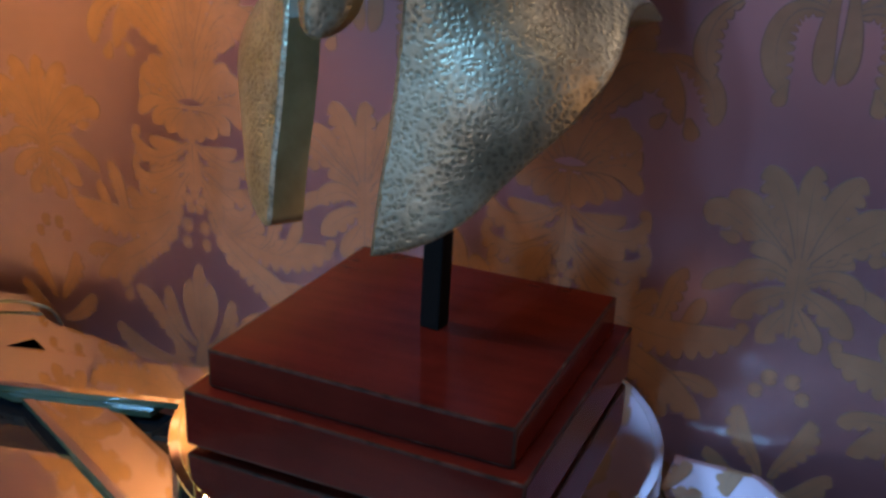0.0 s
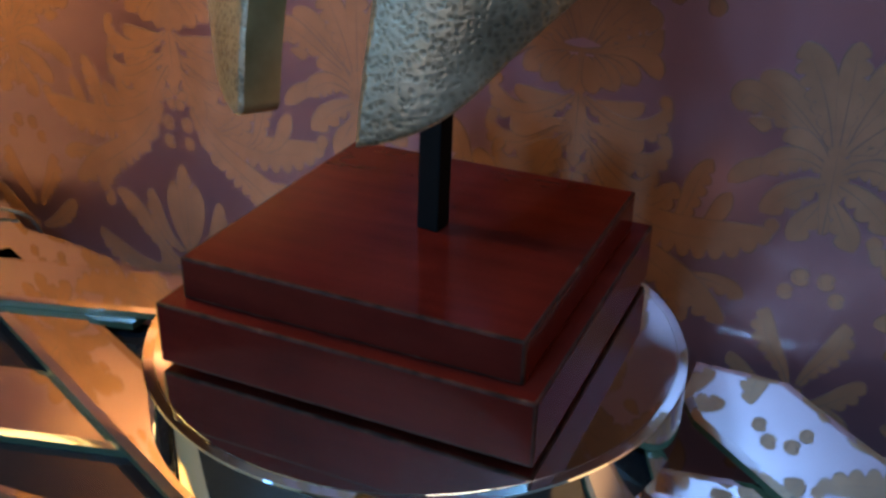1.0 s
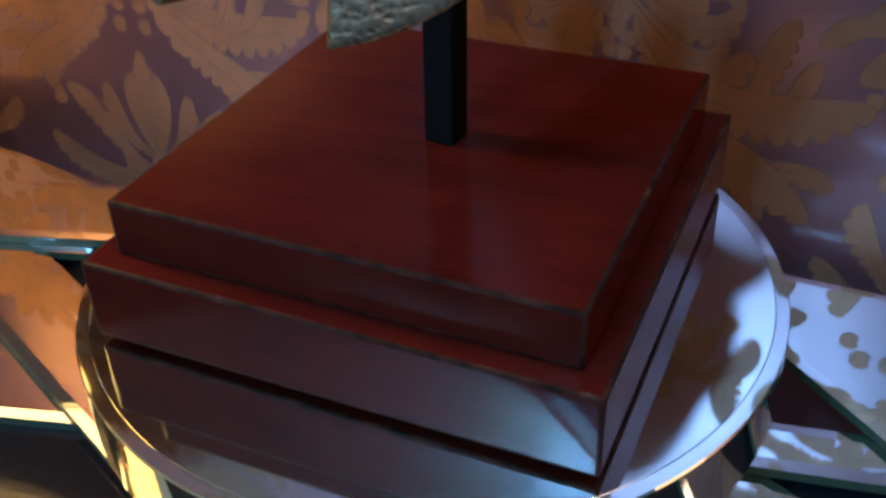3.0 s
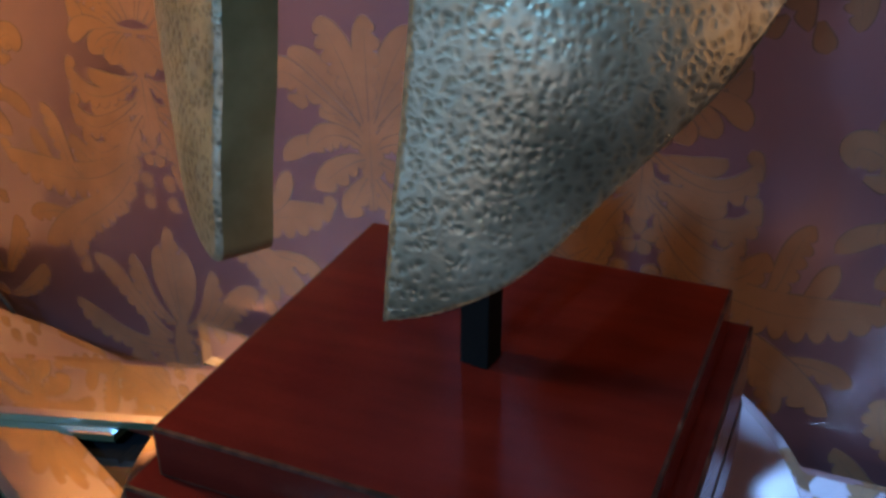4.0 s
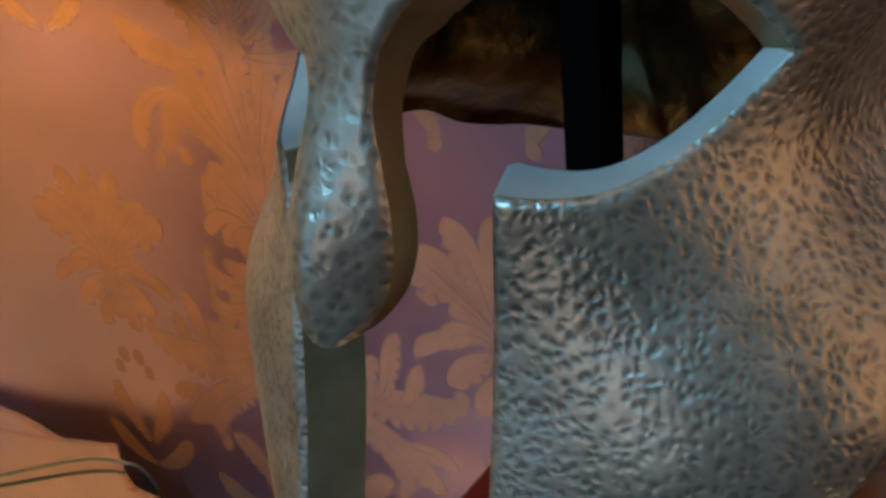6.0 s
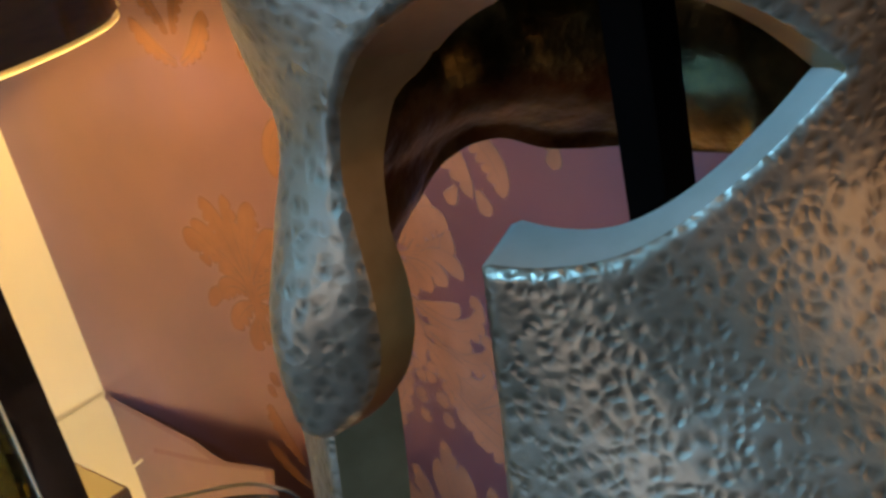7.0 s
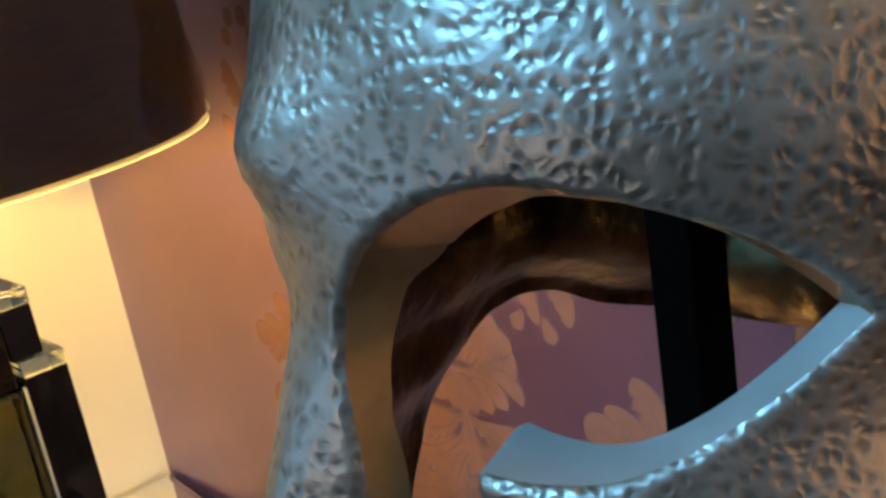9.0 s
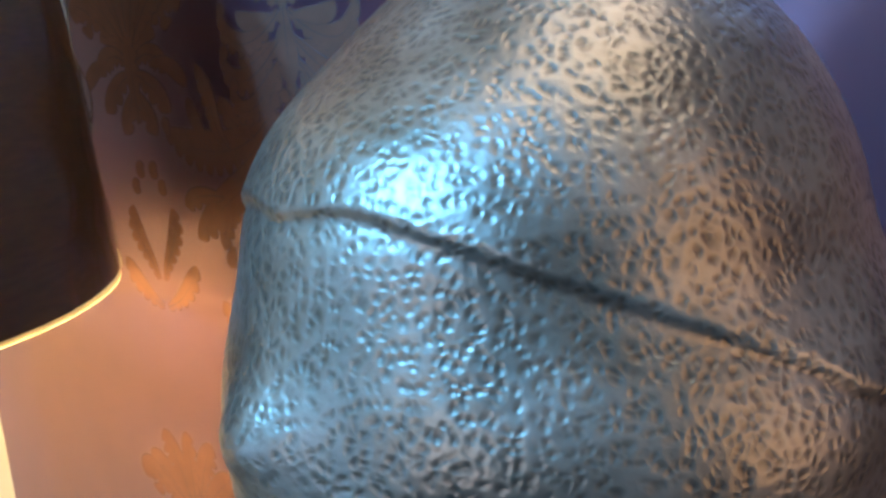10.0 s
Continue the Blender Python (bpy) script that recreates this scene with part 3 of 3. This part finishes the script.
plinth_step(0.1, 0.0, 0.034, "lower_step")
plinth_step(0.09, 0.0342, 0.057, "upper_step")
bm = bmesh.new()
box(bm, (-0.0062, -0.0062, 0.0), (0.0062, 0.0062, 0.352), pose(0.0062, -0.003, 0.0572, 0, 1.1, -6), edge=0.0008)
part("post", bm, BLACK_METAL, stand, "slim black square post")
for sx in (-1, 1):
    for sy in (-1, 1):
        bm = bmesh.new()
        box(bm, (sx * 0.08 - 0.008, sy * 0.08 - 0.008, -0.0029), (sx * 0.08 + 0.008, sy * 0.08 + 0.008, -0.0001))
        part("felt_pad", bm, BLACK_METAL, stand)

# ---- the helmet ----
YAW = -11.0


def table_curve(knots, x, even=False):
    """Smooth interpolation (cubic Hermite) through knots."""
    kx = np.array([k[0] for k in knots], float)
    ky = np.array([k[1] for k in knots], float)
    x = np.abs(x) if even else x
    slope = np.gradient(ky, kx)
    i = np.clip(np.searchsorted(kx, x) - 1, 0, len(kx) - 2)
    h = kx[i + 1] - kx[i]
    t = np.clip((x - kx[i]) / h, 0, 1)
    return ((2 * t**3 - 3 * t**2 + 1) * ky[i] + (t**3 - 2 * t**2 + t) * h * slope[i]
            + (-2 * t**3 + 3 * t**2) * ky[i + 1] + (t**3 - t**2) * h * slope[i + 1])


FRONT = [(0.13, 0.1065), (0.17, 0.100), (0.20, 0.0935), (0.24, 0.0895), (0.27, 0.092), (0.30, 0.0923), (0.33, 0.090), (0.36, 0.0838), (0.375, 0.0805),
         (0.395, 0.0685), (0.411, 0.0475), (0.425, 0.0275), (0.434, 0.0145), (0.438, 0.0)]
SIDE = [(0.13, 0.082), (0.17, 0.0965), (0.22, 0.1120), (0.27, 0.0825), (0.33, 0.0925), (0.36, 0.0790), (0.375, 0.0755), (0.395, 0.0670), (0.411, 0.0572), (0.425, 0.0425), (0.434, 0.0235), (0.438, 0.0)]
BACK = [(0.13, 0.085), (0.22, 0.088), (0.27, 0.089), (0.33, 0.091), (0.36, 0.092), (0.375, 0.090), (0.395, 0.083), (0.411, 0.071), (0.425, 0.0555), (0.434, 0.036), (0.438, 0.0)]
SQUARE = [(0.13, 0.747), (0.15, 0.747), (0.21, 0.828), (0.28, 1.06), (0.32, 1.08), (0.44, 1.08)]
NOSE_OUT = [(0.22, 0.014), (0.24, 0.019), (0.262, 0.0165), (0.28, 0.008), (0.298, 0.001), (0.312, 0.001), (0.329, 0.0075), (0.345, 0.002), (0.36, 0.0), (0.44, 0.0)]
NOSE_HALF = [(0.20, 0.001), (0.238, 0.001), (0.241, 0.0055), (0.246, 0.0095), (0.255, 0.0125), (0.265, 0.0132), (0.28, 0.0112), (0.293, 0.0092), (0.303, 0.0115), (0.312, 0.018), (0.33, 0.03), (0.44, 0.03)]
EYE_TOP = [(0, 0.300), (9, 0.303), (15, 0.312), (24, 0.320), (31, 0.3222), (38, 0.3205), (47, 0.316), (56, 0.309), (62, 0.302), (67, 0.2955), (72, 0.289), (180, 0.285)]
EYE_LOW = [(0, 0.274), (25, 0.2728), (32, 0.2712), (43, 0.2718), (51, 0.2762), (58, 0.2822), (63, 0.2882), (67, 0.2943), (72, 0.301), (180, 0.32)]
LOWER = [(0, 0.137), (17, 0.1415), (27, 0.1460), (43, 0.1605), (58, 0.1915), (66, 0.206), (74, 0.2210), (82, 0.2345), (92, 0.249), (105, 0.252), (120, 0.2415), (135, 0.2365), (150, 0.2290), (165, 0.2250), (180, 0.2225)]
RIDGE = [(0, 0.377), (10, 0.3785), (20, 0.379), (29, 0.376), (40, 0.371), (50, 0.365), (65, 0.355), (80, 0.344), (95, 0.332), (130, 0.318), (180, 0.312)]
SLOT = [(0.13, 0.0316), (0.273, 0.0348), (0.44, 0.036)]


def helmet_point(deg, z):
    """Outer surface at an angle (0: front) and height."""
    a = np.radians(deg)
    fr, sd, bk = table_curve(FRONT, z), table_curve(SIDE, z), table_curve(BACK, z)
    fore = np.abs(deg) < 90
    e = np.where(fore, table_curve(SQUARE, z), 1.0)
    sn, cs = np.sin(a), np.cos(a)
    u = sd * np.sign(sn) * np.abs(sn) ** e
    v = -np.where(fore, fr, bk) * np.sign(cs) * np.abs(cs) ** e
    over = z - table_curve(RIDGE, deg, True)
    fade = np.clip((0.432 - z) / 0.03, 0, 1)
    step = (np.clip(over / 0.0022, -1, 1) * np.exp(-np.abs(over) / 0.016) * 0.0012 - 0.0005 * np.exp(-((over + 0.0008) / 0.0012) ** 2)) * fade
    flare = 0.014 * np.exp(-np.clip(z - table_curve(LOWER, deg, True), 0, 1) / 0.016) * np.clip((np.abs(deg) - 70) / 30, 0, 1)
    r = np.hypot(u, v) + 1e-9
    k = 1 + (flare + step) / np.maximum(r, 0.02)
    u, v = u * k, v * k
    v = v - table_curve(NOSE_OUT, z) * np.exp(-(u / 0.0165) ** 2) * fore
    return u, v, z


def helmet_gap(deg, z, with_lower=True):
    """Positive where the shell is open, in metres."""
    u, v, _ = helmet_point(deg, z)
    top, low = table_curve(EYE_TOP, deg, True), table_curve(EYE_LOW, deg, True)
    eye = np.minimum(top - z, z - low)
    slot = np.minimum(np.minimum(table_curve(SLOT, z) - np.abs(u), top - z), np.where(np.abs(deg) < 90, 1.0, -1.0))
    nose = np.minimum(table_curve(NOSE_HALF, z) - np.abs(u - 0.003), z - 0.2385)
    hole = np.minimum(np.maximum(eye, slot), -nose)
    if not with_lower:
        return hole
    low_gap = table_curve(LOWER, deg, True) - np.where((u < 0) & (np.abs(deg) < 60), 0.0035, 0.0) - z
    low_gap = low_gap - 0.006 * (u < 0) * np.clip((np.abs(deg) - 80) / 15, 0, 1) * np.clip((160 - np.abs(deg)) / 30, 0, 1)
    r = 0.008
    a, b = np.maximum(hole + r, 0), np.maximum(low_gap + r, 0)
    rounded = np.where((a > 0) & (b > 0), np.hypot(a, b) - r, np.maximum(hole, low_gap))
    return np.where((u < 0) & (z < 0.2), rounded, np.maximum(hole, low_gap))


def hole_gap(deg, z):
    """The face opening alone, without the lower edge."""
    return helmet_gap(deg, z, False)


def build_helmet():
    nd, zs = 440, np.concatenate([np.linspace(0.130, 0.36, 204), np.linspace(0.361, 0.4379, 90)])
    degs = np.linspace(-180, 180, nd, endpoint=False)
    D, Z = np.meshgrid(degs, zs)
    G = helmet_gap(D, Z)
    verts, faces, key = [], [], {}

    def vert(k, deg, z):
        if k not in key:
            key[k] = len(verts)
            verts.append((deg, z))
        return key[k]

    for j in range(len(zs) - 1):
        for i in range(nd):
            i2 = (i + 1) % nd
            cell = [(j, i), (j, i2), (j + 1, i2), (j + 1, i)]
            g = [G[c] for c in cell]
            if min(g) >= 0:
                continue
            pos = [(degs[i], zs[j]), (degs[i] + 360 / nd, zs[j]), (degs[i] + 360 / nd, zs[j + 1]), (degs[i], zs[j + 1])]
            poly = []
            for k in range(4):
                n = (k + 1) % 4
                if g[k] < 0:
                    poly.append(vert(cell[k], *pos[k]))
                if (g[k] < 0) != (g[n] < 0):
                    f = min(max(g[k] / (g[k] - g[n]), 0.02), 0.98)
                    p = (pos[k][0] + f * (pos[n][0] - pos[k][0]), pos[k][1] + f * (pos[n][1] - pos[k][1]))
                    poly.append(vert(tuple(sorted((cell[k], cell[n]))), *p))
            if len(poly) >= 3:
                faces.append(poly)
    P = np.array(verts)
    deg, z = (P[:, 0] + 180) % 360 - 180, P[:, 1]

    def shell(deg, z, depth, round_off):
        u, v, w = helmet_point(deg, z)
        r = np.hypot(u, v) + 1e-9
        if round_off:
            g = np.clip(helmet_gap(deg, z) + round_off, 0, round_off)
            depth = depth + (round_off - np.sqrt(np.maximum(round_off ** 2 - g * g, 0))) * 0.75
        k = 1 - np.minimum(depth / r, 0.96)
        return np.stack([u * k, v * k, w - depth * np.clip((z - 0.39) / 0.045, 0, 1)], -1)

    outer = shell(deg, z, 0.0, 0.0024)
    # the opening is narrower on the inside: its edges slope inwards
    h = 0.4
    gap = hole_gap(deg, z)
    gd = (hole_gap(deg + h, z) - hole_gap(deg - h, z)) / (2 * h) / (0.088 * math.pi / 180)
    gz = (hole_gap(deg, z + 0.0006) - hole_gap(deg, z - 0.0006)) / 0.0012
    norm = np.hypot(gd, gz) + 1e-6
    nose = np.exp(-(helmet_point(deg, z)[0] / 0.022) ** 4) * np.clip((0.31 - z) / 0.01, 0, 1) * (z > 0.22)
    thin = np.clip((np.abs(deg) - 18) / 36, 0, 1) * np.clip((z - 0.235) / 0.02, 0, 1) * np.clip((108 - np.abs(deg)) / 22, 0, 1)
    above = np.clip(-gz / norm, 0, 1) * np.clip((46 - np.abs(deg)) / 20, 0, 1) * np.clip((z - 0.295) / 0.01, 0, 1)
    move = (0.0018 + 0.0050 * above) * (1 - 0.85 * nose) * np.clip(1 + gap / 0.022, 0, 1) ** 1.5
    inner = shell(deg + gd / norm * move / (0.088 * math.pi / 180), z + gz / norm * move, 0.0185 - 0.0112 * nose * np.clip((0.312 - z) / 0.034, 0, 1) - 0.0105 * thin * thin * (3 - 2 * thin), 0.0)

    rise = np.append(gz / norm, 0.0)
    n = len(outer)
    apex = n
    outer = np.vstack([outer, [[0.0, 0.0, 0.4383]]])
    inner = np.vstack([inner, [[0.0, 0.0, 0.4383 - 0.0185]]])
    ring = [key[(len(zs) - 1, i)] for i in range(nd)]
    faces += [[ring[i], ring[(i + 1) % nd], apex] for i in range(nd)]
    deg, z = np.append(deg, 0.0), np.append(z, 0.4383)

    normals = np.zeros_like(outer)
    for f in faces:
        a, b, c = outer[f[0]], outer[f[1]], outer[f[2]]
        m = np.cross(b - a, c - a)
        normals[f] += m
    normals /= np.linalg.norm(normals, axis=1)[:, None] + 1e-12

    edges = {}
    for k, f in enumerate(faces):
        for a, b in zip(f, f[1:] + f[:1]):
            edges.setdefault((min(a, b), max(a, b)), []).append((a, b, k))
    border = [e[0] for e in edges.values() if len(e) == 1]
    ridge = table_curve(RIDGE, deg, True)

    def piece(f):
        d, h, u = np.mean(deg[f]), np.mean(z[f]), np.mean(outer[f, 0])
        if np.ptp(deg[f]) > 180 or np.mean(np.abs(deg[f])) > 170:
            d = 180.0
        if h > np.mean(ridge[f]) - 0.0012:
            return "dome"
        if abs(u) < 0.024 and abs(d) < 40 and h < 0.302:
            return "nose_guard"
        if h < 0.283 and abs(d) < 95:
            return "cheek_guard_a" if d > 0 else "cheek_guard_b"
        return "neck_guard" if abs(d) > 82 else "brow"

    kinds = [piece(f) for f in faces]
    helmet = empty("helmet", pose(0.006, 0, 0, 0, 0, YAW))
    tagged(helmet, "hammered grey-bronze ancient Greek style helmet on a black post", "helmet")
    for kind, label in (("dome", "rounded hammered crown above a crease"), ("nose_guard", "drop-shaped pitted nose guard"), ("cheek_guard_a", "broad hammered cheek guard"),
                        ("cheek_guard_b", "broad hammered cheek guard"), ("neck_guard", "flared hammered neck guard"), ("brow", "hammered brow band over the eye openings")):
        mine = [f for f, k in zip(faces, kinds) if k == kind]
        used = sorted({i for f in mine for i in f})
        at = {i: q for q, i in enumerate(used)}
        pts = [outer[i] for i in used]
        polys = [[at[i] for i in f] for f in mine]
        corner_n = [normals[i] for f in mine for i in f]
        deep, rims, rim_n = {}, [], {}
        for a, b, k in border:
            if kinds[k] != kind:
                continue
            for i in (a, b):
                if i not in deep:
                    deep[i] = len(pts)
                    pts.append(inner[i])
            fn = np.cross(outer[a] - outer[b], inner[a] - outer[b])
            for i in (a, b):
                rim_n[i] = rim_n.get(i, 0) + fn
            rims.append((b, a))
        polys += [[at[b], at[a], deep[a], deep[b]] for b, a in rims]
        rim_n = {i: v / (np.linalg.norm(v) + 1e-12) for i, v in rim_n.items()}
        corner_n += [rim_n[i] for b, a in rims for i in (b, a, a, b)]
        me = bpy.data.meshes.new(kind)
        me.from_pydata([tuple(map(float, p)) for p in pts], [], polys)
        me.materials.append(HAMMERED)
        me.materials.append(LIT_EDGE)
        me.materials.append(BRASS_EDGE)
        m = np.zeros(len(me.polygons), dtype=np.int32)
        # edges facing up take the paler metal with light in its colour
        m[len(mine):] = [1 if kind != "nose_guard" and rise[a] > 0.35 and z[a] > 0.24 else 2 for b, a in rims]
        me.polygons.foreach_set("material_index", m)
        me.polygons.foreach_set("use_smooth", np.ones(len(me.polygons), dtype=bool))
        # shading runs on across the joints of the pieces and along the cut edges
        me.normals_split_custom_set([tuple(map(float, n)) for n in corner_n])
        ob = new(kind.replace("_a", "").replace("_b", "") if kind.startswith("cheek") else kind, me)
        ob.parent = helmet
        ob["label"] = label
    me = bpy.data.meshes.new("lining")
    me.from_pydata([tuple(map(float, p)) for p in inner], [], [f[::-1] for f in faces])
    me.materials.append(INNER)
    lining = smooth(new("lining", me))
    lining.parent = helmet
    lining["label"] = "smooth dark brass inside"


build_helmet()

# ---- table lamp ----
table_lamp = empty("table_lamp", pose(LX, LY, -0.0938))
tagged(table_lamp, "table lamp with stepped black and crystal body and dark drum shade", "table lamp")
bm = bmesh.new()
box(bm, (-0.05, -0.09, 0.0), (0.05, 0.09, 0.088), edge=0.002)
part("plinth", bm, SMOKED_MIRROR, table_lamp, "smoked mirror block")
bm = bmesh.new()
box(bm, (-0.010, -0.0412, 0.0885), (0.038, 0.0412, 0.245), edge=0.005)
part("crystal_body", bm, OLIVE_CRYSTAL, table_lamp, "clear crystal block")
for y0, y1, z0, h in ((0.0418, 0.069, 0.0885, 0.249), (-0.069, -0.0418, 0.0885, 0.249), (0.0385, 0.058, 0.2608, 0.292), (-0.058, -0.0385, 0.2608, 0.292), (-0.038, 0.038, 0.2455, 0.36)):
    bm = bmesh.new()
    box(bm, (-0.012, y0, z0), (0.036, y1, h), edge=0.001)
    part("black_block", bm, GLOSS_BLACK, table_lamp)
    bm = bmesh.new()
    box(bm, (-0.014, y0 - 0.0002, h + 0.0003), (0.038, y1 + 0.0002, h + 0.011), edge=0.002)
    part("crystal_cap", bm, CRYSTAL, table_lamp)
# thin cream strips added as the bright refraction along the crystal's corners
for y in (-0.0405, 0.0405):
    bm = bmesh.new()
    box(bm, (0.0364, y - 0.0009, 0.0890), (0.0392, y + 0.0009, 0.2450), edge=0.0004)
    part("edge_glint", bm, EDGE_GLINT, table_lamp)
bm = bmesh.new()
lathe(bm, [(0.006, 0.372), (0.006, 0.60)], 24)
part("stem", bm, GLOSS_BLACK, table_lamp)
bm = bmesh.new()
box(bm, (0.0384, -0.032, 0.224), (0.0389, 0.016, 0.294))
tag = part("price_tag", bm, RED_INK, table_lamp, "white price tag with a red border")
bm = bmesh.new()
box(bm, (0.0391, -0.027, 0.229), (0.0394, 0.011, 0.289))
part("paper", bm, PAPER, tag)
SHADE_Z = 0.3786
bm = bmesh.new()
lathe(bm, [(0.190, SHADE_Z), (0.176, SHADE_Z + 0.26)], 96)
smooth(part("shade", bm, SHADE_CLOTH, table_lamp, "dark brown drum shade"))
bm = bmesh.new()
lathe(bm, [(0.1875, SHADE_Z + 0.001), (0.1735, SHADE_Z + 0.259)], 96)
smooth(part("shade_lining", bm, SHADE_LINING, table_lamp))
bm = bmesh.new()
lathe(bm, [(0.1875, SHADE_Z - 0.0004), (0.1880, SHADE_Z - 0.0020), (0.1930, SHADE_Z - 0.0020), (0.1930, SHADE_Z + 0.0010), (0.1925, SHADE_Z + 0.0010)], 96)
smooth(part("trim", bm, SHADE_TRIM, table_lamp, "pale shiny trim"))
bm = bmesh.new()
rings = lathe(bm, [(0.1934 - 0.0145 * k / 40, SHADE_Z + 0.003 + 0.257 * k / 40) for k in range(41)], 240)
for k, ring in enumerate(rings):
    for q, v in enumerate(ring):
        a = 2 * math.pi * q / 240
        fold = math.sin(13 * a + 2.2 * math.sin(3 * a + 0.16 * k)) + 0.7 * math.sin(31 * a - 0.21 * k + 1.5 * math.sin(7 * a)) + 0.5 * math.sin(0.55 * k + 5 * a)
        grow = 1 + 0.0090 * max(0.0, fold) ** 1.5
        v.co.x, v.co.y = v.co.x * grow, v.co.y * grow
smooth(part("plastic_wrap", bm, FILM, table_lamp, "crinkled clear plastic wrapping"))

# ---- lamp cord ----
curve = bpy.data.curves.new("lamp_cord", "CURVE")
curve.dimensions, curve.bevel_depth, curve.bevel_resolution = "3D", 0.0017, 4
spline = curve.splines.new("NURBS")
way = [(-0.611, 0.046, -0.0885), (-0.562, 0.074, -0.0875), (-0.534, 0.093, -0.0865), (-0.509, 0.117, -0.086), (-0.481, 0.14, -0.085), (-0.454, 0.144, -0.0865), (-0.435, 0.162, -0.1), (-0.43, 0.172, -0.32), (-0.43, 0.172, -0.8200000000000001)]
spline.points.add(len(way) - 1)
for p, q in zip(spline.points, way):
    p.co = (*q, 1)
spline.use_endpoint_u, spline.order_u = True, 4
curve.materials.append(CORD)
tagged(new("lamp_cord", curve), "thin dark lamp cord hanging over the mirror edge", "cord")
